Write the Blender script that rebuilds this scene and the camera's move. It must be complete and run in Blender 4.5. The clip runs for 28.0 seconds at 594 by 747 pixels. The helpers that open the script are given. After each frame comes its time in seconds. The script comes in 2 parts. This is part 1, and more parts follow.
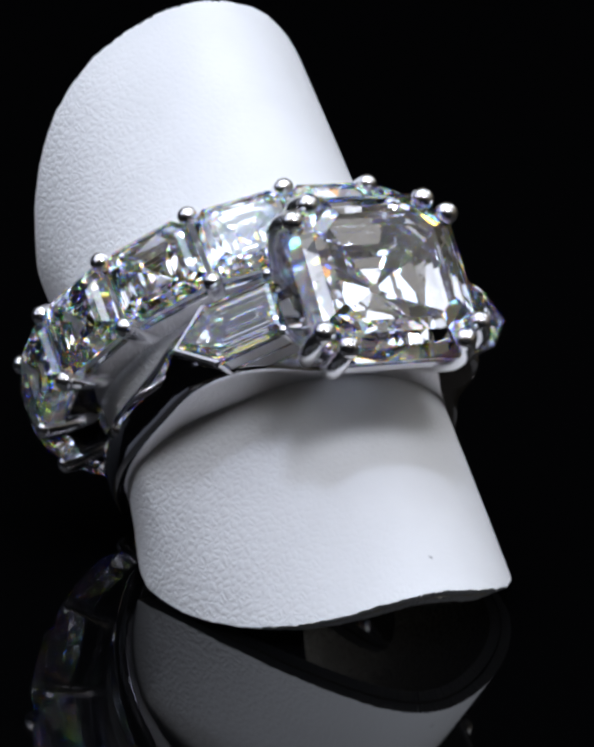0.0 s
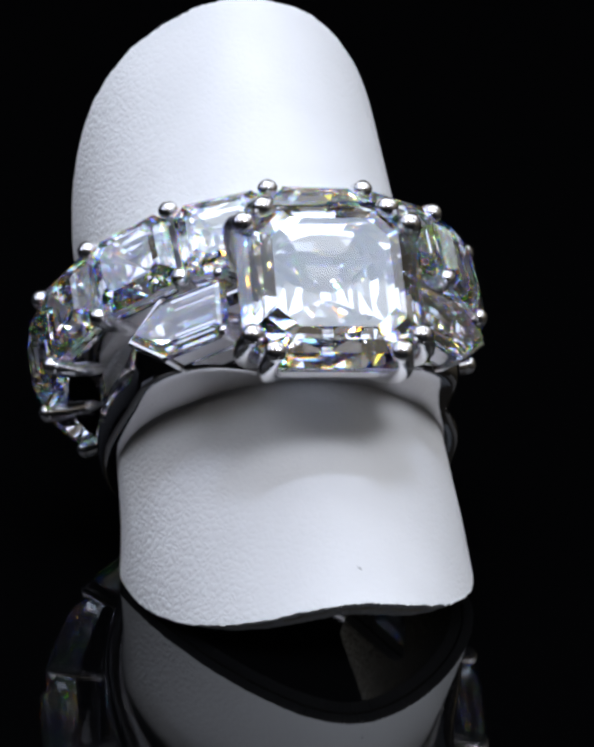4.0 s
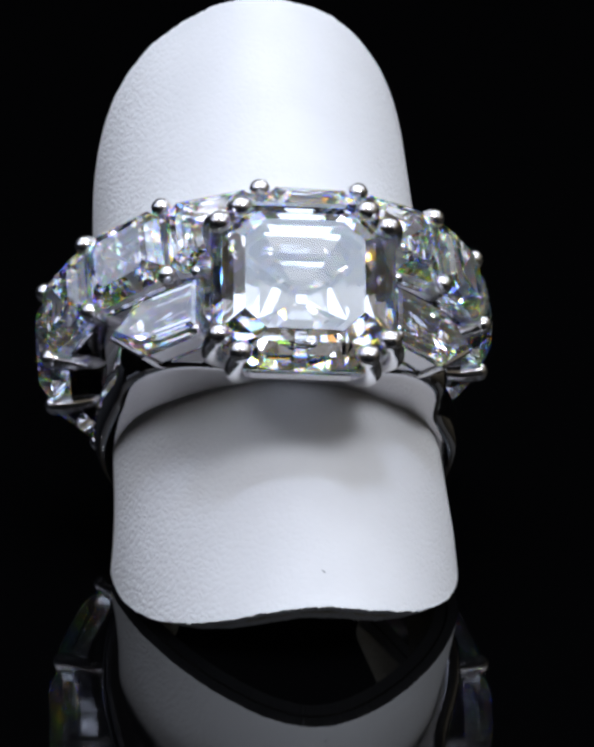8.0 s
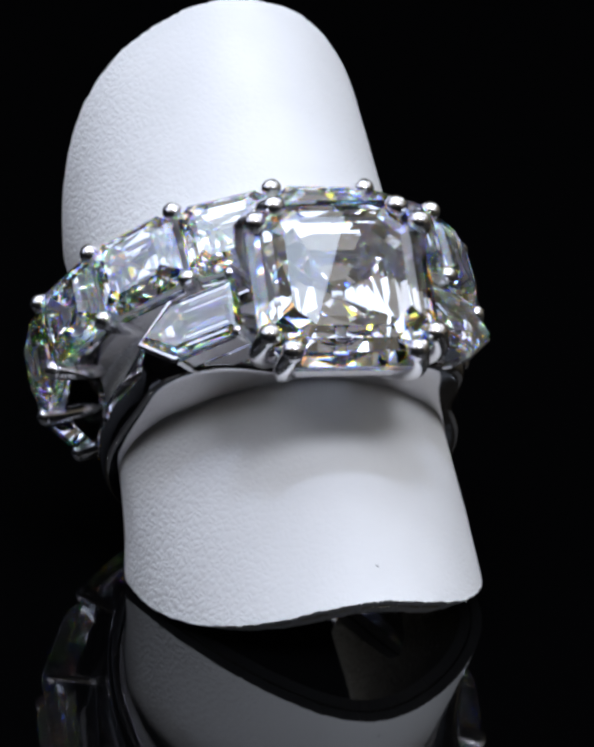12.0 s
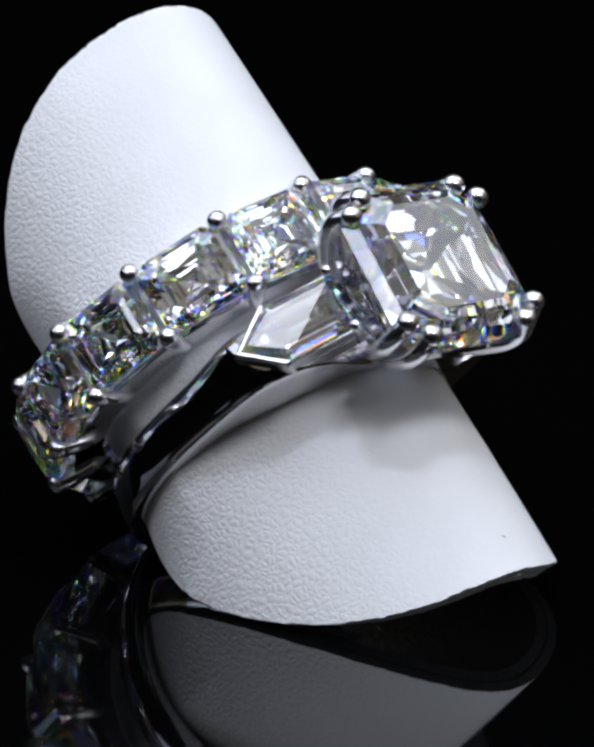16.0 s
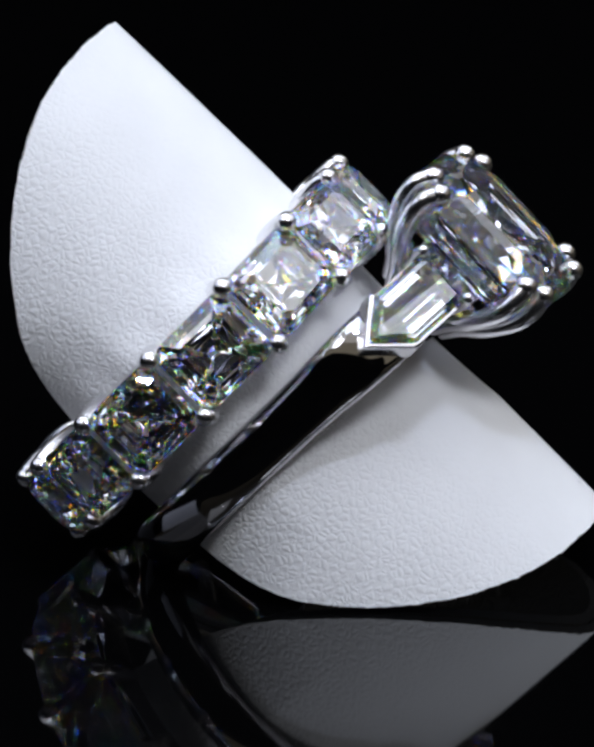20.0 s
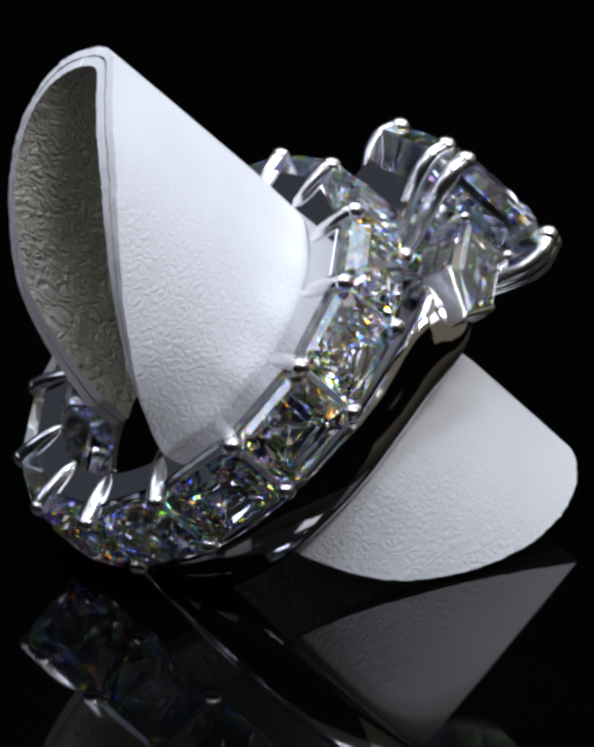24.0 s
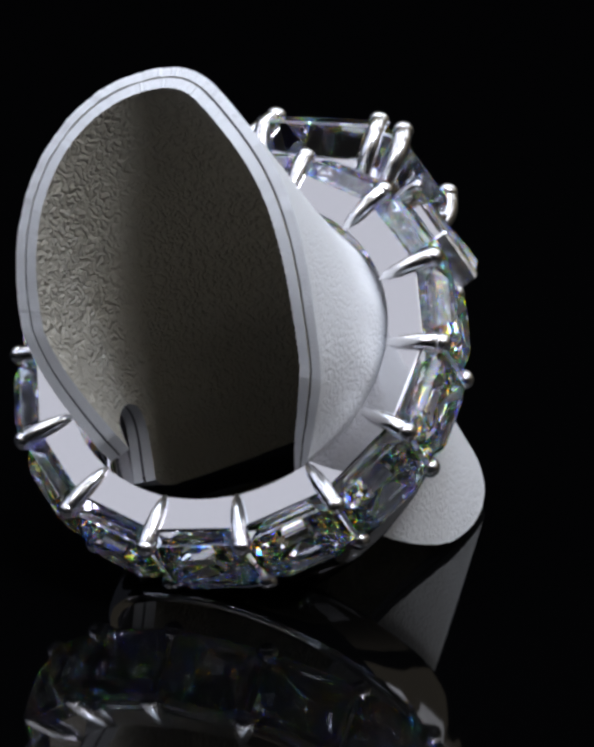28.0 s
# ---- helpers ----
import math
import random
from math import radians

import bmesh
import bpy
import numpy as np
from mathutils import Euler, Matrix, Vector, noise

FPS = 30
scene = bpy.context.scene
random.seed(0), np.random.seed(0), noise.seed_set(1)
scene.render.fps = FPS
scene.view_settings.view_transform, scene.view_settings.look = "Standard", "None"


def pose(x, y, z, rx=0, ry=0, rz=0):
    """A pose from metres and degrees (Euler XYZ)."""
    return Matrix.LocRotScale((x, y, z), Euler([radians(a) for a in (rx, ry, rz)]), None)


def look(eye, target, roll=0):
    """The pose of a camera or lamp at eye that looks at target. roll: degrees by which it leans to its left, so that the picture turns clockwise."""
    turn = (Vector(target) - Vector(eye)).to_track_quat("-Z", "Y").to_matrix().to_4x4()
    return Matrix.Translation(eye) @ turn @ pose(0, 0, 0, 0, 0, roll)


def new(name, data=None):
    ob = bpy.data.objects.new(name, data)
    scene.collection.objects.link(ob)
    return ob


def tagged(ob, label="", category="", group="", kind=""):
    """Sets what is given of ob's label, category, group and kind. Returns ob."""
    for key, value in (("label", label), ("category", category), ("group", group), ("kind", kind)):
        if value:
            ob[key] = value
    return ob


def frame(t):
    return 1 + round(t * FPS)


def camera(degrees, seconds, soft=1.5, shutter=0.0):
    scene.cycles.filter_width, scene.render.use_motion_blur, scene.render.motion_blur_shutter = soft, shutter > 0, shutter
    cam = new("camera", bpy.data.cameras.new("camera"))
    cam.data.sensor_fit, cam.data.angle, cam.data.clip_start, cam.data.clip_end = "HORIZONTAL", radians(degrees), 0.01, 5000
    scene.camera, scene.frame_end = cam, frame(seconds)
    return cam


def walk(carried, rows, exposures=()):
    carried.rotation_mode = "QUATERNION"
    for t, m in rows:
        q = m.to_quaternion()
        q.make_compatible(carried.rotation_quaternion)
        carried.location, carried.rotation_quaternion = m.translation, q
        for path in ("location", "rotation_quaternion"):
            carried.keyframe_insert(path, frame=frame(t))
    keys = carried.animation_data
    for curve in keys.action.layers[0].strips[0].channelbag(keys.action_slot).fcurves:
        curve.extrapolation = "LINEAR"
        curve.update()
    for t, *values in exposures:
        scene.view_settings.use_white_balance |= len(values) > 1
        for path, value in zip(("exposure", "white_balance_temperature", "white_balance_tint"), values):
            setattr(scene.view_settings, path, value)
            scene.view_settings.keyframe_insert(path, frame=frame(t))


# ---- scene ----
MM = 0.001
FLOOR = 7.0  # the ring's centre lies this many millimetres above the floor

# ---- camera: it stands still, the things turn ----
cam = camera(7.408, 28.0, soft=4.0)
EYE = look((0.0, -0.209505, 0.074139), (0.001349, 0.0, 0.008887), -0.894)
walk(cam, [(0, EYE), (28, EYE)])

# the turntable's angle in degrees, second by second
TURN = [(0, 19.93), (0.5, 18.24), (1, 16.55), (1.5, 14.86), (2, 13.17), (2.5, 11.48), (3, 9.79), (3.5, 8.10), (4.5, 4.8), (5.5, 1.92),
        (6, 0.73), (6.5, 0.00), (7, 0.00), (8, 0.00), (9, 0.00), (9.5, 0.00), (10, 0.10), (10.5, 2.50), (11, 4.59), (11.5, 6.97),
        (12, 9.60), (12.5, 12.44), (13.5, 18.7), (14.5, 25.51), (15, 29.11), (15.5, 32.83), (16, 36.64), (16.5, 40.56), (17, 44.56),
        (17.5, 48.65), (18, 52.82), (18.5, 57.07), (19, 61.39), (19.5, 65.79), (20, 70.26), (20.5, 74.79), (21, 79.39), (21.5, 84.04),
        (22.5, 93.5), (23.5, 103.15), (24, 108.03), (24.5, 112.94), (25, 117.87), (25.5, 122.82), (26, 127.80), (26.5, 132.79),
        (27, 137.79), (27.5, 142.82), (28, 147.87)]

# ---- light: a dim, slightly warm room, cool lamps above and added fill lamps, all out of sight ----
world = bpy.data.worlds.new("world")
scene.world = world
world.use_nodes = True
world.node_tree.nodes["Background"].inputs["Color"].default_value = (1.0, 0.89, 0.68, 1)
world.node_tree.nodes["Background"].inputs["Strength"].default_value = 0.15


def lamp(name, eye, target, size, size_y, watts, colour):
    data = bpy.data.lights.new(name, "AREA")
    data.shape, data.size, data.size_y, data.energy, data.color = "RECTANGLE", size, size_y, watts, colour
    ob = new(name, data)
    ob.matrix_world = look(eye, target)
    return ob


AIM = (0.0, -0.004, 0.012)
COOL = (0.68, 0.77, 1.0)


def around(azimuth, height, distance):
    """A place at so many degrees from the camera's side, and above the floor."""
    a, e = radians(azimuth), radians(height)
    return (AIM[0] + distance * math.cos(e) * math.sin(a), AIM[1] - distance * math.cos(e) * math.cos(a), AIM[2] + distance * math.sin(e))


# added wide fill overhead: lifts the shadows and brightens the stones
lamp("overhead_fill", (0.0, -0.08, 0.55), (0.0, -0.08, 0.0), 1.0, 0.9, 0.58, (0.97, 0.96, 0.99))
lamp("panel_lamp", (0.004, -0.002, 0.31), (0.004, -0.002, 0.0), 0.215, 0.215, 0.375, (0.67, 0.80, 1.0))
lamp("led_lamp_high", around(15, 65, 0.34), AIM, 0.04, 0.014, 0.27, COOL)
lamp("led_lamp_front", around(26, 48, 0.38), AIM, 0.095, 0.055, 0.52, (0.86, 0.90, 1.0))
# added fill from three sides, to brighten the leather, lining and stones
for azimuth, height, watts in ((-42, 46, 0.17), (62, 38, 0.10), (-118, 60, 0.07)):
    lamp("fill_panel", around(azimuth, height, 0.42), AIM, 0.14, 0.12, watts, (0.86, 0.90, 1.0))
# added fill from the right rear, to brighten the head's stones and the lining
lamp("right_fill", around(118, 44, 0.42), AIM, 0.26, 0.20, 0.20, (0.88, 0.92, 1.0))
# added dim fill, so that the gallery plates do not mirror plain black
lamp("low_fill", around(-140, 21, 0.40), AIM, 0.26, 0.22, 0.012, (0.72, 0.79, 1.0))
lamp("side_panel_left", around(-86, 31, 0.41), AIM, 0.24, 0.10, 0.13, (0.72, 0.79, 1.0))
lamp("side_panel_lamp", around(-94, 52, 0.39), AIM, 0.36, 0.18, 0.12, (0.72, 0.79, 1.0))
# small lamps added all round, only to make the diamonds sparkle
for k in range(26):
    lamp("sparkle_lamp", around(137.5 * k - 40, 38 + 1.7 * k, 0.40), AIM, 0.0042, 0.0042, 0.012, (0.93, 0.96, 1.0))
scene.view_settings.exposure = 0.0
scene.cycles.max_bounces, scene.cycles.transmission_bounces, scene.cycles.glossy_bounces = 24, 24, 24


# ---- materials ----
def material(name, colour, rough=0.5, metal=0.0):
    m = bpy.data.materials.new(name)
    m.use_nodes = True
    b = m.node_tree.nodes["Principled BSDF"]
    b.inputs["Base Color"].default_value = (*colour, 1)
    b.inputs["Roughness"].default_value = rough
    b.inputs["Metallic"].default_value = metal
    return m, m.node_tree, b


def add(tree, kind, **values):
    n = tree.nodes.new(kind)
    for key, value in values.items():
        n.inputs[key.replace("_", " ")].default_value = value
    return n


def leather(name, colour, grain, depth, taut):
    """Fine-grained leather: pebbles and creases as relief, faint stains. taut: drawn smooth along the crest of the bend."""
    m, tree, b = material(name, colour, 0.72)
    b.inputs["Specular IOR Level"].default_value = 0.3
    link = tree.links.new
    where = tree.nodes.new("ShaderNodeTexCoord")
    warp = add(tree, "ShaderNodeTexNoise", Scale=grain * 0.5, Detail=4.0)
    link(where.outputs["Object"], warp.inputs["Vector"])
    mixed = tree.nodes.new("ShaderNodeMix")
    mixed.data_type, mixed.blend_type = "RGBA", "LINEAR_LIGHT"
    mixed.inputs["Factor"].default_value = (0.8 if taut else 1.5) / grain
    link(where.outputs["Object"], mixed.inputs["A"])
    link(warp.outputs["Color"], mixed.inputs["B"])
    pebbles = add(tree, "ShaderNodeTexVoronoi", Scale=grain)
    pebbles.feature = "DISTANCE_TO_EDGE"
    stretch = add(tree, "ShaderNodeMapping")
    stretch.inputs["Scale"].default_value = (1.0, 1.0, 1.0) if taut else (1.25, 0.36, 1.45)
    link(mixed.outputs["Result"], stretch.inputs["Vector"])
    link(stretch.outputs["Vector"], pebbles.inputs["Vector"])
    rounded = add(tree, "ShaderNodeMapRange")
    rounded.interpolation_type = "SMOOTHSTEP"
    rounded.inputs["From Max"].default_value = 0.30
    link(pebbles.outputs["Distance"], rounded.inputs["Value"])
    fine = add(tree, "ShaderNodeTexNoise", Scale=grain * 2.5, Detail=3.0)
    link(where.outputs["Object"], fine.inputs["Vector"])
    high = tree.nodes.new("ShaderNodeMath")
    high.operation = "MULTIPLY_ADD"
    high.inputs[1].default_value = 0.3
    link(fine.outputs["Fac"], high.inputs[0])
    link(rounded.outputs["Result"], high.inputs[2])
    bump = add(tree, "ShaderNodeBump", Strength=depth, Distance=(0.4 if taut else 0.7) / grain)
    link(high.outputs[0], bump.inputs["Height"])
    link(bump.outputs["Normal"], b.inputs["Normal"])
    if taut:
        axes = tree.nodes.new("ShaderNodeSeparateXYZ")
        link(where.outputs["Object"], axes.inputs[0])
        side = tree.nodes.new("ShaderNodeMath")
        side.operation = "ABSOLUTE"
        link(axes.outputs["X"], side.inputs[0])
        slack = add(tree, "ShaderNodeMapRange")
        slack.inputs["From Min"].default_value, slack.inputs["From Max"].default_value = 0.0030, 0.0070
        slack.inputs["To Min"].default_value, slack.inputs["To Max"].default_value = depth * 0.2, depth
        link(side.outputs[0], slack.inputs["Value"])
        link(slack.outputs["Result"], bump.inputs["Strength"])
    stain = add(tree, "ShaderNodeTexNoise", Scale=220.0, Detail=5.0)
    link(where.outputs["Object"], stain.inputs["Vector"])
    ramp = tree.nodes.new("ShaderNodeValToRGB")
    ramp.color_ramp.elements[0].position, ramp.color_ramp.elements[1].position = 0.3, 0.65
    ramp.color_ramp.elements[0].color = (*[c * 0.94 for c in colour], 1)
    ramp.color_ramp.elements[1].color = (*colour, 1)
    link(stain.outputs["Fac"], ramp.inputs["Fac"])
    link(ramp.outputs["Color"], b.inputs["Base Color"])
    return m


def metal_polished(name, colour, rough):
    m, tree, b = material(name, colour, rough, 1.0)
    link = tree.links.new
    where = tree.nodes.new("ShaderNodeTexCoord")
    n = add(tree, "ShaderNodeTexNoise", Scale=2500.0, Detail=3.0)
    link(where.outputs["Object"], n.inputs["Vector"])
    span = add(tree, "ShaderNodeMapRange")
    span.inputs["To Min"].default_value, span.inputs["To Max"].default_value = rough * 0.6, rough * 1.6
    link(n.outputs["Fac"], span.inputs["Value"])
    link(span.outputs["Result"], b.inputs["Roughness"])
    # the polisher's faint unevenness
    wave = add(tree, "ShaderNodeTexNoise", Scale=420.0, Detail=2.0)
    link(where.outputs["Object"], wave.inputs["Vector"])
    bump = add(tree, "ShaderNodeBump", Strength=0.12, Distance=0.0002)
    link(wave.outputs["Fac"], bump.inputs["Height"])
    link(bump.outputs["Normal"], b.inputs["Normal"])
    return m


def diamond_material(name, fire):
    """Clear diamond. fire: how far red, green and blue part on the crown's facets."""
    m = bpy.data.materials.new(name)
    m.use_nodes = True
    tree = m.node_tree
    tree.nodes.clear()
    link = tree.links.new
    out = tree.nodes.new("ShaderNodeOutputMaterial")
    if not fire:
        link(add(tree, "ShaderNodeBsdfGlass", Color=(0.97, 0.978, 1.0, 1), Roughness=0.0, IOR=2.417).outputs[0], out.inputs["Surface"])
        return m
    last = None
    for colour, ior in (((0.72, 0.24, 0.0, 1), 2.417 - fire), ((0.26, 0.64, 0.08, 1), 2.417), ((0.02, 0.10, 0.93, 1), 2.417 + fire)):
        g = add(tree, "ShaderNodeBsdfGlass", Color=colour, Roughness=0.0, IOR=ior)
        if last is not None:
            joint = tree.nodes.new("ShaderNodeAddShader")
            link(last.outputs[0], joint.inputs[0])
            link(g.outputs[0], joint.inputs[1])
            g = joint
        last = g
    link(last.outputs[0], out.inputs["Surface"])
    return m


LEATHER = leather("white_leather", (0.80, 0.80, 0.81), 2800.0, 0.28, True)
# the lining is white too; the arch's warm inner shade is in this colour
LINING = leather("shade_toned_lining", (0.70, 0.65, 0.54), 2100.0, 0.65, False)
EDGE = leather("leather_edge", (0.78, 0.78, 0.80), 5200.0, 0.25, False)
SPECK, _, _ = material("grey_speck", (0.42, 0.42, 0.43), 0.8)
SEAM, _, _ = material("seam_glue", (0.10, 0.10, 0.11), 0.8)
PLATINUM = metal_polished("polished_white_metal", (0.64, 0.63, 0.65), 0.06)
BEAD = metal_polished("burnished_white_metal", (0.86, 0.85, 0.87), 0.19)
DIAMOND = (diamond_material("diamond", 0.0), diamond_material("diamond_crown", 0.065))
BLACK, _tree, _b = material("black_acrylic", (0.0008, 0.0008, 0.0009), 0.035)
_b.inputs["IOR"].default_value = 1.335
CLOTH, _tree, _b = material("black_cloth", (0.002, 0.002, 0.0025), 0.9)
_b.inputs["Specular IOR Level"].default_value = 0.1


# ---- building blocks ----
def place(yaw, tilt, centre):
    """A pose whose y runs along the ring's axis, up and away, and whose z points to the head. Millimetres in, metres out."""
    m = pose(0, 0, 0, 0, 0, yaw) @ pose(0, 0, 0, tilt, 0, 0)
    return Matrix.Translation(Vector(centre) * MM) @ m


def part(name, bm, mat, parent, label="", m=None, smooth=False):
    """Links a bmesh, in millimetres, as one mesh under a thing or a part."""
    if isinstance(bm, bpy.types.Mesh):
        me = bm
    else:
        me = bpy.data.meshes.new(name)
        bmesh.ops.recalc_face_normals(bm, faces=bm.faces)
        bmesh.ops.scale(bm, vec=(MM, MM, MM), verts=bm.verts)
        for e in bm.edges:
            if len(e.link_faces) == 2 and e.calc_face_angle() > 0.75:
                e.smooth = False
        bm.to_mesh(me)
        bm.free()
        for one in mat if isinstance(mat, tuple) else (mat,):
            me.materials.append(one)
        if smooth:
            me.polygons.foreach_set("use_smooth", [True] * len(me.polygons))
    ob = new(name, me)
    ob.parent = parent
    if m is not None:
        ob.matrix_basis = m
    return tagged(ob, label) if label else ob


def shift(x, y, z, rx=0, ry=0, rz=0):
    return pose(x * MM, y * MM, z * MM, rx, ry, rz)


def loft(rings, closed_ends=True, ring_closed=True):
    """Skin through rings of points that have the same count."""
    bm = bmesh.new()
    rows = [[bm.verts.new(p) for p in ring] for ring in rings]
    n = len(rows[0])
    for a, b in zip(rows, rows[1:]):
        for i in range(n if ring_closed else n - 1):
            j = (i + 1) % n
            bm.faces.new((a[i], a[j], b[j], b[i]))
    if closed_ends:
        bm.faces.new(rows[0])
        bm.faces.new(rows[-1])
    return bm


def octagon(hw, hl, cut, z):
    return [(hw, -hl + cut, z), (hw, hl - cut, z), (hw - cut, hl, z), (-hw + cut, hl, z),
            (-hw, hl - cut, z), (-hw, -hl + cut, z), (-hw + cut, -hl, z), (hw - cut, -hl, z)]


def scaled_outline(outline, s, z, keep=(0.0, 0.0)):
    """An outline drawn in towards a point, at a height."""
    return [(keep[0] + (x - keep[0]) * s, keep[1] + (y - keep[1]) * s, z) for x, y in outline]


def step_cut(outline, crown, pavilion, wander=0.0, seed=1, keep=(0.0, 0.0)):
    """A step-cut stone over an outline: crown and pavilion are (share of the girdle's size, height) from the table down to the culet."""
    rnd = random.Random(seed)
    rings = [scaled_outline(outline, s, z, keep) for s, z in crown]
    for s, z in pavilion:
        rings.append([(x + rnd.uniform(-wander, wander), y + rnd.uniform(-wander, wander), h + rnd.uniform(-wander, wander)) for x, y, h in scaled_outline(outline, s, z, keep)])
    bm = loft(rings)
    if wander:
        bmesh.ops.triangulate(bm, faces=[f for f in bm.faces if len(f.verts) == 4 and f.calc_center_median().z < crown[-1][1] - 0.02])
    return crowned(bm)


def crowned(bm):
    """Gives the crown's corner facets and its lowest steps their fire."""
    bm.normal_update()
    bmesh.ops.recalc_face_normals(bm, faces=bm.faces)
    for f in bm.faces:
        n = f.normal
        corner = min(abs(n.x), abs(n.y)) > 0.35 * max(abs(n.x), abs(n.y))
        f.material_index = 1 if f.calc_center_median().z > 0 and 0.1 < n.z < 0.97 and (corner or n.z < 0.76) else 0
    return bm


def asscher(hw, hl, cut, table, steps, wander, seed):
    """A square stone with cut corners, three crown steps, and pavilion steps that meet in a cross. steps: (share, degrees of the step that ends there)."""
    outline = [(x, y) for x, y, _ in octagon(hw, hl, cut, 0)]
    mean = (hw + hl) / 2
    wide = (1 - table) / 3
    crown, z = [(1.0, 0.0)], 0.0
    for k, angle in enumerate((46, 36, 25)):
        z += wide * mean * math.tan(radians(angle))
        crown.append((1 - wide * (k + 1), z))
    crown = crown[::-1] + [(1.0, -0.035 * mean)]
    last, z, pavilion = 1.0, -0.035 * mean, []
    for s, angle in steps:
        z -= (last - s) * mean * math.tan(radians(angle))
        last = s
        pavilion.append((s, z))
    return step_cut(outline, crown, pavilion, wander, seed)


def tube(points, radii, sides=10, round_tip=True):
    """A tapered bar along points, its last end rounded."""
    pts = [Vector(p) for p in points]
    rr = list(radii)
    if round_tip:
        way = (pts[-1] - pts[-2]).normalized()
        r0, last = rr[-1], pts[-1].copy()
        for k in (1, 2, 3):
            a = k * math.pi / 6.4
            pts.append(last + way * r0 * math.sin(a))
            rr.append(r0 * math.cos(a))
    rings = []
    side = None
    for i, p in enumerate(pts):
        way = (pts[min(i + 1, len(pts) - 1)] - pts[max(i - 1, 0)]).normalized()
        if side is None:
            side = way.orthogonal().normalized()
        side = (side - way * side.dot(way)).normalized()
        up = way.cross(side)
        rings.append([p + (side * math.cos(t) + up * math.sin(t)) * rr[i] for t in (2 * math.pi * k / sides for k in range(sides))])
    return loft(rings)


def flowing(points, cuts=4):
    """Points along a smooth line through the given ones."""
    p = [Vector(q) for q in points]
    out = []
    for i in range(len(p) - 1):
        a, b, c, d = p[max(i - 1, 0)], p[i], p[i + 1], p[min(i + 2, len(p) - 1)]
        for k in range(cuts):
            t = k / cuts
            out.append(0.5 * (2 * b + (c - a) * t + (2 * a - 5 * b + 4 * c - d) * t * t + (3 * b - a - 3 * c + d) * t ** 3))
    return out + [p[-1]]


def ball(centre, radius, squash=1.0):
    bm = bmesh.new()
    bmesh.ops.create_uvsphere(bm, u_segments=16, v_segments=10, radius=radius)
    bmesh.ops.scale(bm, vec=(1, 1, squash), verts=bm.verts)
    bmesh.ops.translate(bm, vec=centre, verts=bm.verts)
    return bm


def prism(outline, z0, z1):
    return loft([[(x, y, z0) for x, y in outline], [(x, y, z1) for x, y in outline]])


def thing(name, label, category):
    return tagged(new(name), label, category)


# ---- the black floor ----
def floor():
    bm = bmesh.new()
    bmesh.ops.create_grid(bm, x_segments=4, y_segments=4, size=1.5)
    me = bpy.data.meshes.new("floor")
    bm.to_mesh(me)
    bm.free()
    me.materials.append(BLACK)
    tagged(new("floor", me), "glossy black acrylic turntable surface", "floor", kind="structure")


floor()


def backdrop():
    """An added, unseen black cloth round the turntable and the camera that blocks low light, cut low on the side open
    to the room.
    """
    bm = bmesh.new()
    rows = []
    for i in range(90):
        a = radians(4 * i)
        r = 0.45 + 0.004 * math.sin(radians(40 * i))
        rows.append([bm.verts.new((r * math.sin(a), r * math.cos(a), z)) for z in (0.0, 0.02, 0.04, 0.05 if 9 < i < 33 else 0.24 if abs(i - 45) < 16 else 0.34)])
    for a, b in zip(rows, rows[1:] + rows[:1]):
        for k in range(3):
            bm.faces.new((a[k], b[k], b[k + 1], a[k + 1]))
    bmesh.ops.solidify(bm, geom=bm.faces[:], thickness=0.004)
    me = bpy.data.meshes.new("backdrop")
    bm.to_mesh(me)
    bm.free()
    me.materials.append(CLOTH)
    tagged(new("backdrop", me), "added unseen black cloth round the turntable that blocks low light", "backdrop", kind="structure")


backdrop()

# ---- the leather stand ----
def hems(phi):
    """The sheet's lower and upper hem at an angle round the arch."""
    sn, s2, k = math.sin(phi), math.sin(2 * phi), 1 - math.cos(phi)
    high = 18.589 + 0.58 * sn - 0.526 * s2 + 1.123 * k - 8.965 * k * k
    high += 0.25 * math.exp(-((math.degrees(phi) + 78) / 16) ** 2) - 0.2 * sag(phi)
    return -14.236 - 0.204 * sn - 0.014 * s2 - 0.283 * k + 9.497 * k * k, high


def sag(phi):
    """Where one shoulder of the arch lies flatter."""
    return math.exp(-((math.degrees(phi) + 38) / 22) ** 2)


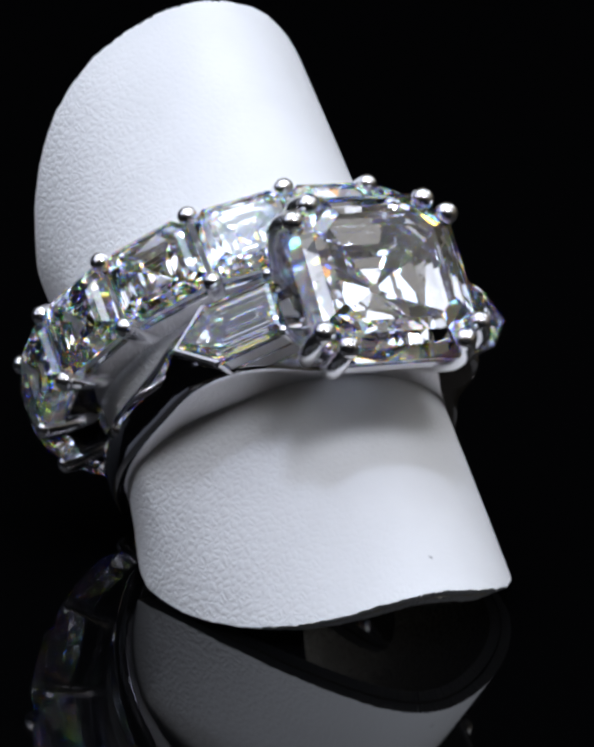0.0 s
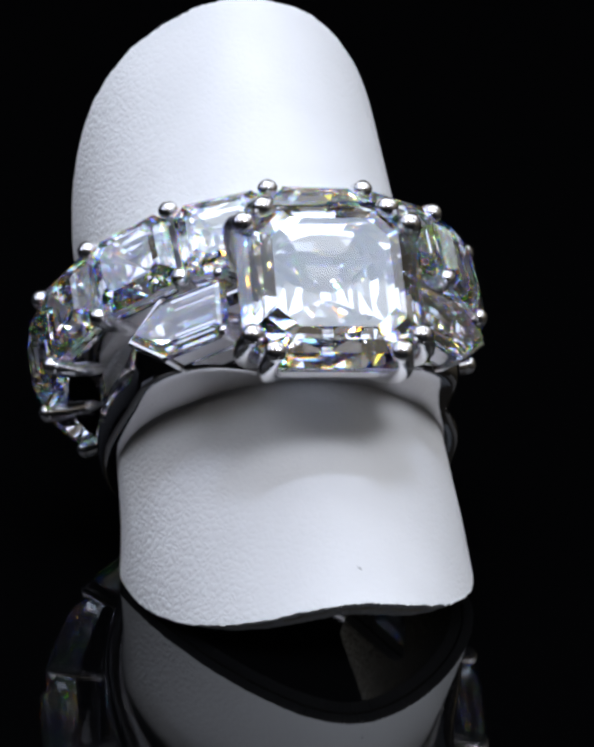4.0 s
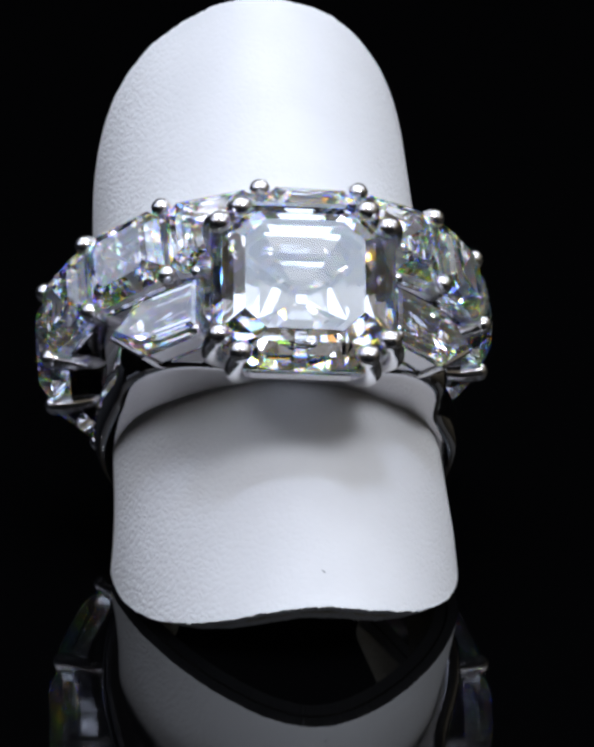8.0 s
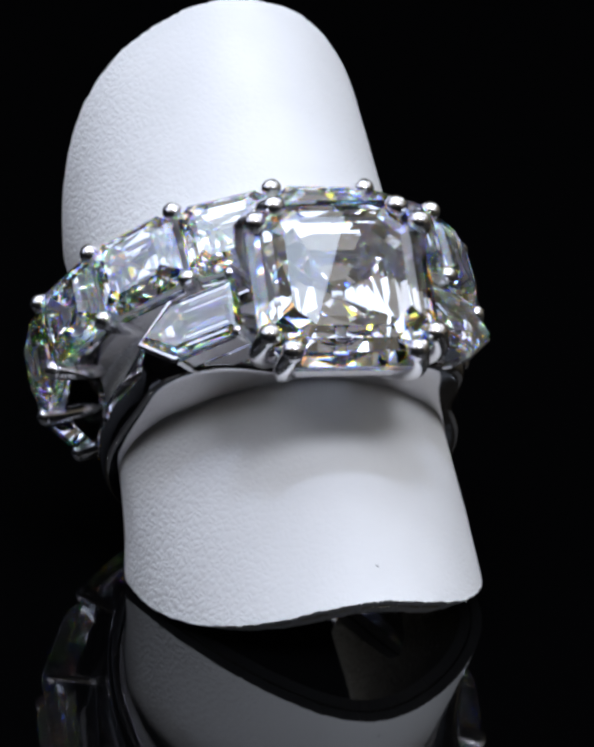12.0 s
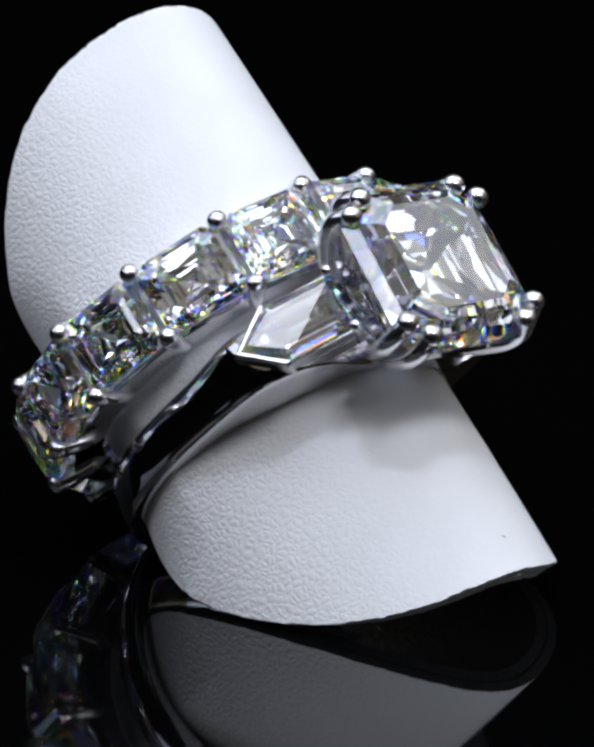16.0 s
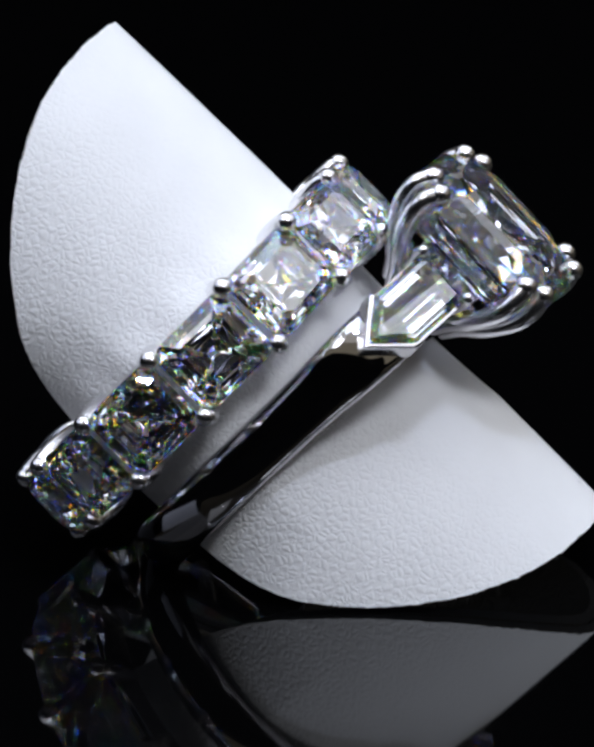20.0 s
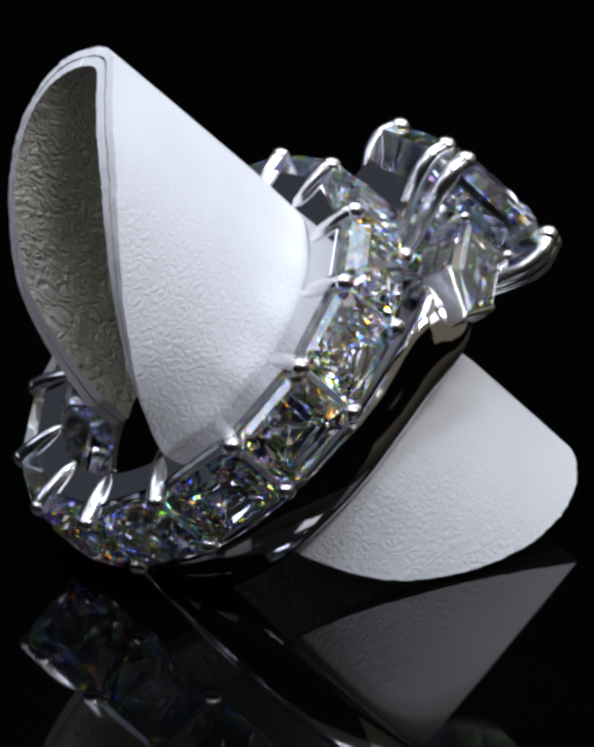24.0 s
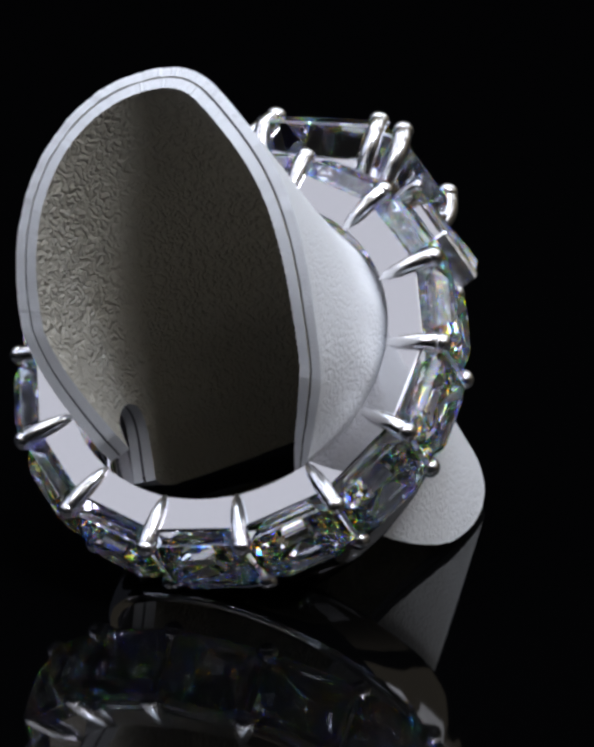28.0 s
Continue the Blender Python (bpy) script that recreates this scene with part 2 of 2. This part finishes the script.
def sheet_point(phi, v):
    """A point of the bent oval of leather: phi round the arch from its crest, v from the lower to the upper rim."""
    sn, s2, s3, cs, k = math.sin(phi), math.sin(2 * phi), math.sin(3 * phi), math.cos(phi), 1 - math.cos(phi)
    lo, hi = hems(phi)
    y = lo + (hi - lo) * v
    far = y / 15
    x = 0.209 + (6.939 - 0.013 * y - 0.197 * far * far) * sn + 0.88 * s2 - 1.073 * s3 - 0.085 * k + 0.032 * far
    z = -1.655 + (9.46 - 0.03 * y - 0.096 * far * far) * cs + 1.488 * math.cos(2 * phi) - 0.99 * math.cos(3 * phi) + (0.621 - 0.16 * far) * sn - 0.108 * s2
    z -= 0.45 * sag(phi) * max(0.0, y / 17) ** 2
    # the rings hold it together
    w = max(0.0, 1 - ((y - 2) / 9) ** 2)
    rad = math.hypot(x - 0.1, z - 0.3)
    limit = 7.72
    hug = math.exp(-((y - 4.2) / 2.6) ** 2) * max(0.0, min(1.0, (105 - abs(math.degrees(phi))) / 25))
    if rad > limit or hug > 0.01:
        f = 1 + (limit / rad - 1) * max(w if rad > limit else 0.0, hug)
        x, z = 0.1 + (x - 0.1) * f, 0.3 + (z - 0.3) * f
    # it bulges a little between the claws that press into it
    pleat = 0.10 * math.exp(-((y - 6.7) / 0.9) ** 2) * max(0.0, min(1.0, (100 - abs(math.degrees(phi))) / 20))
    f = 1 - pleat * math.cos(14 * (math.atan2(x - 0.1, z - 0.3) - radians(22))) / max(rad, 1.0)
    x, z = 0.1 + (x - 0.1) * f, 0.3 + (z - 0.3) * f
    return Vector((x, y, z))


def sheet_layer(depth0, depth1, reach, shrink=0.0):
    """One layer of the sheet between two depths under its face, with a round notch in one leg where it folds under the rings."""
    nu, nv = 240, 60
    crest = (sheet_point(0.01, 0.5) - sheet_point(-0.01, 0.5)).cross(sheet_point(0, 0.51) - sheet_point(0, 0.49))
    turn = 1 if crest.z > 0 else -1

    def where(i, j):
        phi = -reach + 2 * reach * i / nu
        lo, hi = hems(radians(phi))
        return phi, lo + (hi - lo) * (shrink + (1 - 2 * shrink) * j / nv)

    def notch(phi, y):
        if phi < 80:
            return 9.0
        if phi > 96 and y < 0.1:
            return 0.0
        return (min(0.0, phi - 104) / 20) ** 2 + ((y - 0.1) / 3.0) ** 2
    cut = [[notch(*where(i + 0.5, j + 0.5)) < 1 for j in range(nv)] for i in range(nu)]
    top, low = [], []
    for i in range(nu + 1):
        a, b = [], []
        for j in range(nv + 1):
            phi, y = where(i, j)
            near = [cut[p][q] for p in (i - 1, i) for q in (j - 1, j) if 0 <= p < nu and 0 <= q < nv]
            q = notch(phi, y)
            if any(near) and not all(near) and q > 0.01:
                if phi < 104:
                    phi = 104 + (phi - 104) / math.sqrt(q)
                y = 0.1 + (y - 0.1) / math.sqrt(q)
            phi = radians(phi)
            lo, hi = hems(phi)
            v = (y - lo) / (hi - lo)
            p = sheet_point(phi, v)
            du = sheet_point(phi + 0.01, v) - sheet_point(phi - 0.01, v)
            dv = sheet_point(phi, v + 0.01) - sheet_point(phi, v - 0.01)
            n = du.cross(dv).normalized() * turn
            if j in (0, nv):
                p = p + Vector((0, 0.05, 0)) * (noise.noise(Vector((i * 0.13, j, 3.0 + depth1))) + 1.5 * noise.noise(Vector((i * 0.83, j, 7.0 + depth1))))
            a.append(p - n * depth0)
            b.append(p - n * depth1)
        top.append(a)
        low.append(b)
    bm = bmesh.new()
    tv = [[bm.verts.new(p) for p in row] for row in top]
    lv = [[bm.verts.new(p) for p in row] for row in low]

    def rim(i0, j0, i1, j1):
        bm.faces.new((tv[i0][j0], tv[i1][j1], lv[i1][j1], lv[i0][j0])).material_index = 1

    def gone(i, j):
        return not (0 <= i < nu and 0 <= j < nv) or cut[i][j]
    for i in range(nu):
        for j in range(nv):
            if cut[i][j]:
                continue
            bm.faces.new((tv[i][j], tv[i + 1][j], tv[i + 1][j + 1], tv[i][j + 1]))
            bm.faces.new((lv[i][j], lv[i][j + 1], lv[i + 1][j + 1], lv[i + 1][j]))
            if gone(i, j - 1):
                rim(i, j, i + 1, j)
            if gone(i, j + 1):
                rim(i, j + 1, i + 1, j + 1)
            if gone(i - 1, j):
                rim(i, j, i, j + 1)
            if gone(i + 1, j):
                rim(i + 1, j, i + 1, j + 1)
    bmesh.ops.delete(bm, geom=[v for v in bm.verts if not v.link_faces], context="VERTS")
    return bm


def build_stand():
    root = thing("ring_stand", "white grained leather ring stand bent into a leaning arch", "ring stand")
    m = place(5.295, 45.585, (0, 0, FLOOR))
    part("outer_leather", sheet_layer(0.0, 0.46, 110.5), (LEATHER, EDGE), root, "white pebbled leather face", m, True)
    part("seam", sheet_layer(0.45, 0.58, 110, 0.011), (SEAM, SEAM), root, "thin dark glue line between the layers", m, True)
    part("lining", sheet_layer(0.57, 1.08, 110.5), (LINING, EDGE), root, "creased white leather lining, toned with the arch's inner shade", m, True)
    p = sheet_point(radians(8.2), 0.054)
    part("speck", tube([p + Vector((-0.12, 0.1, -0.02)), p + Vector((0.0, 0.0, 0.0)), p + Vector((0.05, -0.12, -0.03))], [0.03, 0.045, 0.02], 6), SPECK, root, "tiny grey speck on the leather", m)
    return root


# ---- the eternity ring ----
COUNT = 14
STEP = 360 / COUNT


def build_eternity():
    root = thing("eternity_ring", "white metal eternity band set with square step-cut diamonds", "ring")
    base = place(6.0, 44.3, (0, 0, FLOOR)) @ shift(0.075, 4.25, 0.14)
    half, first = 1.8, 22.0
    stones = []
    cuts = [[(0.84, 60), (0.66, 53), (0.46, 47), (0.25, 41), (0.03, 35)], [(0.80, 60), (0.58, 51), (0.34, 44), (0.03, 37)],
            [(0.86, 58), (0.70, 54), (0.52, 48), (0.32, 42), (0.12, 37), (0.03, 31)], [(0.78, 58), (0.56, 49), (0.33, 42), (0.03, 35)]]
    for k in range(COUNT):
        a = first + STEP * (k + 0.5)
        lean = random.Random(61 + k)
        m = base @ pose(0, 0, 0, 0, a, 0) @ shift(0, 0, 10.38, lean.uniform(-1.2, 1.2), lean.uniform(-1.2, 1.2), 180 * (k % 2) + lean.uniform(-1.5, 1.5))
        if k < 4:
            cut = asscher(2.22, 1.92, 0.62, 0.62, cuts[k], 0.03, 40 + k)
            stones.append(part("diamond", cut, DIAMOND, root, "square step-cut clear diamond", m))
        else:
            part("diamond", stones[(k * 3) % 4].data, None, root, "square step-cut clear diamond", m)
    # side plates under the stones, front and back
    plate = None
    t = math.tan(radians(STEP / 2))
    for k in range(COUNT):
        a = first + STEP * (k + 0.5)
        for y in (half - 0.02, -half + 0.02):
            m = base @ pose(0, 0, 0, 0, a, 0) @ shift(0, y, 0)
            if plate is None:
                bm = bmesh.new()
                outline = [(7.95 * math.sin(b), 7.95 * math.cos(b)) for b in (radians(STEP / 2) * j / 4 for j in range(-4, 5))] + [(9.5 * t, 9.5), (-9.5 * t, 9.5)]
                rows = [[bm.verts.new((x, yy, z)) for x, z in outline] for yy in (-0.16, 0.16)]
                for i in range(len(outline)):
                    j = (i + 1) % len(outline)
                    bm.faces.new((rows[0][i], rows[0][j], rows[1][j], rows[1][i]))
                bm.faces.new(rows[0])
                bm.faces.new(rows[1])
                bmesh.ops.bevel(bm, geom=bm.edges[:], offset=0.05, segments=1, affect="EDGES")
                plate = part("gallery_plate", bm, PLATINUM, root, "", m)
            else:
                part("gallery_plate", plate.data, None, root, "", m)
    prong, bead = {}, None
    for k in range(COUNT):
        a = first + STEP * k
        for side in (1, -1):
            m = base @ pose(0, 0, 0, 0, a, 0)
            if side in prong:
                claw = part("prong", prong[side], None, root, "", m)
            else:
                y = side * half
                bm = tube([(0, y + side * 0.10, 7.88), (0, y + side * 0.14, 8.3), (0, y + side * 0.16, 8.9), (0, y + side * 0.16, 9.6), (0, y + side * 0.08, 10.25), (0, y - side * 0.02, 10.62)],
                          [0.05, 0.26, 0.36, 0.42, 0.46, 0.46], 12)
                claw = part("prong", bm, BEAD, root, "", m, True)
                prong[side] = claw.data
            at = shift(0, side * half, 10.62)
            if bead is None:
                bead = part("bead", ball((0, 0, 0), 0.49, 0.92), BEAD, claw, "polished round bead", at, True).data
            else:
                part("bead", bead, None, claw, "polished round bead", at)
    return root


# ---- the engagement ring ----
def build_engagement():
    root = thing("engagement_ring", "white metal ring with a large octagonal diamond and two bullet diamonds", "ring")
    base = place(-1.2, 44.4, (1.68, -0.79, FLOOR - 0.92))

    # shank: a square-edged band whose shoulders rise to the head; it sits turned a little on the stand
    turned = base @ shift(-1.35, 0, 0, 0, 5.4, 0)
    swell = [(0, 0.9), (12, 1.0), (22, 2.2), (32, 3.3), (44, 3.3), (49, 2.7), (55, 1.95), (64, 1.4), (75, 1.1), (90, 0.95), (120, 0.8), (180, 1.0)]

    def profile(c):
        for (c0, t0), (c1, t1) in zip(swell, swell[1:]):
            if c0 <= c <= c1:
                return t0 + (t1 - t0) * (c - c0) / (c1 - c0)

    def shank():
        rings = []
        n = 180
        raw = [profile(abs(-180 + 360 * i / n)) for i in range(n + 1)]
        for _ in range(8):
            raw = [(raw[max(i - 1, 0)] + 2 * raw[i] + raw[min(i + 1, n)]) / 4 for i in range(n + 1)]
        for i in range(n + 1):
            a = -180 + 360 * i / n
            c = abs(a)
            thick = raw[i] * (1 - 0.42 * math.exp(-((a - 62) / 16) ** 2))
            width = 1.32 + 0.26 / (1 + math.exp((c - 52) / 5))
            e = 0.09
            ring = []
            dome = min(thick, 1.1)
            for u, v in ((-width, e), (-width + e, 0.0), (0, -0.02), (width - e, 0.0), (width, e), (width, (thick - dome) + dome * 0.3), (width * 0.985, thick - dome * 0.45), (width * 0.93, thick - dome * 0.3), (width * 0.82, thick - dome * 0.16),
                         (width * 0.6, thick - dome * 0.04), (width * 0.3, thick + 0.04), (0, thick + 0.06), (-width * 0.3, thick + 0.05), (-width * 0.6, thick), (-width * 0.82, thick - dome * 0.10), (-width * 0.93, thick - dome * 0.22), (-width * 0.99, thick - dome * 0.36), (-width, (thick - dome) + dome * 0.4)):
                ring.append(((7.72 + v) * math.sin(radians(a)), u, (8.2 + v) * math.cos(radians(a))))
            rings.append(ring)
        bm = loft(rings, closed_ends=False)
        bmesh.ops.remove_doubles(bm, verts=bm.verts, dist=0.001)
        return bm
    part("shank", shank(), PLATINUM, root, "polished white metal band", turned, True)

    # centre stone
    girdle = 14.38
    head = turned @ shift(0.16, 0.08, 0)
    part("centre_diamond", asscher(4.2, 4.35, 1.5, 0.645, [(0.84, 63), (0.66, 56), (0.47, 50), (0.28, 44), (0.02, 41)], 0.028, 11), DIAMOND, root, "large octagonal step-cut clear diamond", head @ shift(0, 0, girdle))
    # double claws at the four corners
    for sx in (1, -1):
        for sy in (1, -1):
            for x, y in ((3.80, 2.88), (2.84, 3.70)):
                bx, by = sx * x, sy * y
                tip = Vector((bx * 1.01, by * 1.01 - 0.08, girdle + 0.62))
                pts = flowing([(bx * 0.55, by * 0.50, 9.6), (bx * 0.72, by * 0.64, 10.6), (bx * 0.90, by * 0.84, 11.6), (bx * 1.04, by * 1.02, 12.9),
                               (bx * 1.09, by * 1.08, 13.7), (bx * 1.08, by * 1.08, 14.35), tip])
                claw = part("prong", tube(pts, [0.30 + 0.15 * min(1, i / 12) for i in range(len(pts))], 12), BEAD, root, "polished claw of a double pair", head, True)
                part("bead", ball(tip, 0.54, 0.92), BEAD, claw, "polished round claw tip", None, True)
    # basket rails
    for z, s in ((10.6, 0.62), (12.3, 0.84)):
        out = octagon(4.2 * s, 4.35 * s, 1.5 * s, z)
        pts = [Vector(p) for p in out]
        bm = loft([[p * 1.0 for p in pts], [p + Vector((0, 0, 0.45)) for p in pts], [Vector((p.x * 0.86, p.y * 0.86, p.z + 0.45)) for p in pts], [Vector((p.x * 0.86, p.y * 0.86, p.z)) for p in pts], pts], closed_ends=False)
        bmesh.ops.remove_doubles(bm, verts=bm.verts, dist=0.001)
        part("basket_rail", bm, PLATINUM, root, "", head)
    # the wall behind the basket
    part("gallery_plate", prism([(-2.6, 3.75), (2.6, 3.75), (2.6, 3.98), (-2.6, 3.98)], 11.4, 12.5), PLATINUM, root, "", base @ pose(0, 0, 0, 0, 0, 7.2))
    # bullet stones on the shoulders
    for sx in (1, -1):
        at = turned @ shift(sx * 4.32, 0.03, 12.62, 0, sx * 44.4, 0) @ pose(0, 0, 0, 0, 0, 0 if sx > 0 else 180)
        outline = [(0.0, -1.42), (3.55, -1.42), (5.25, 0.0), (3.55, 1.42), (0.0, 1.42)]

        # long steps down to a keel
        def bullet(s, z):
            return [(2.3 + (x - 2.3) * (0.5 + 0.5 * s), y * s, z) for x, y in outline]
        bm = crowned(loft([bullet(0.70, 0.36), bullet(0.85, 0.24), bullet(1.0, 0.0), bullet(1.0, -0.1), bullet(0.76, -0.58), bullet(0.50, -0.95), bullet(0.25, -1.20), bullet(0.02, -1.36)]))
        part("bullet_diamond", bm, DIAMOND, root, "bullet-shaped step-cut clear diamond", at @ pose(0, 0, 0, 0, -2.6, 0))

        # the v-shaped claw round the point: a thin bright rim on a deep wall that runs down into the shoulder
        def vee(out, z):
            inner = [(3.5, -1.36 + 0.25 * (out < 0)), (5.16 + min(out, 0), 0.0), (3.5, 1.36 - 0.25 * (out < 0))]
            w = 1.44 + max(out, -0.1)
            outer = [(3.42, -w), (3.62, -w), (5.36 + out * 1.25, 0.0), (3.62, w), (3.42, w)]
            return [(x, y, z) for x, y in outer + inner[::-1]]
        v = loft([vee(0.05, 0.20), vee(0.14, 0.15), vee(0.20, 0.02), vee(0.22, -1.0), vee(0.10, -1.7), vee(-0.2, -2.4)])
        bmesh.ops.triangulate(v, faces=[f for f in v.faces if len(f.verts) > 4])
        part("v_claw", v, BEAD, root, "pointed white metal v-shaped claw", at)
        for sy in (1, -1):
            part("gallery_plate", prism([(-0.2, sy * 1.40), (3.44, sy * 1.40), (3.44, sy * 1.52), (-0.2, sy * 1.52)], -1.0, -0.16), PLATINUM, root, "", at)
            part("gallery_plate", prism([(-0.2, sy * 1.30), (3.44, sy * 1.30), (3.44, sy * 1.44), (-0.2, sy * 1.44)], -2.3, -1.35), PLATINUM, root, "", at)
            claw = part("small_prong", tube(flowing([(0.05, sy * 1.50, -1.6), (0.0, sy * 1.62, -0.4), (0.02, sy * 1.56, 0.22)]), [0.20] * 4 + [0.25] * 5, 10), BEAD, root, "small round claw", at, True)
            part("bead", ball((0.04, sy * 1.50, 0.3), 0.30), BEAD, claw, "small round claw tip", None, True)
    return root


MOVING = [build_stand(), build_eternity(), build_engagement()]


def motions():
    rows = [(t, pose(0, 0, 0, 0, 0, a)) for t, a in TURN]
    for ob in MOVING:
        walk(ob, rows)


motions()
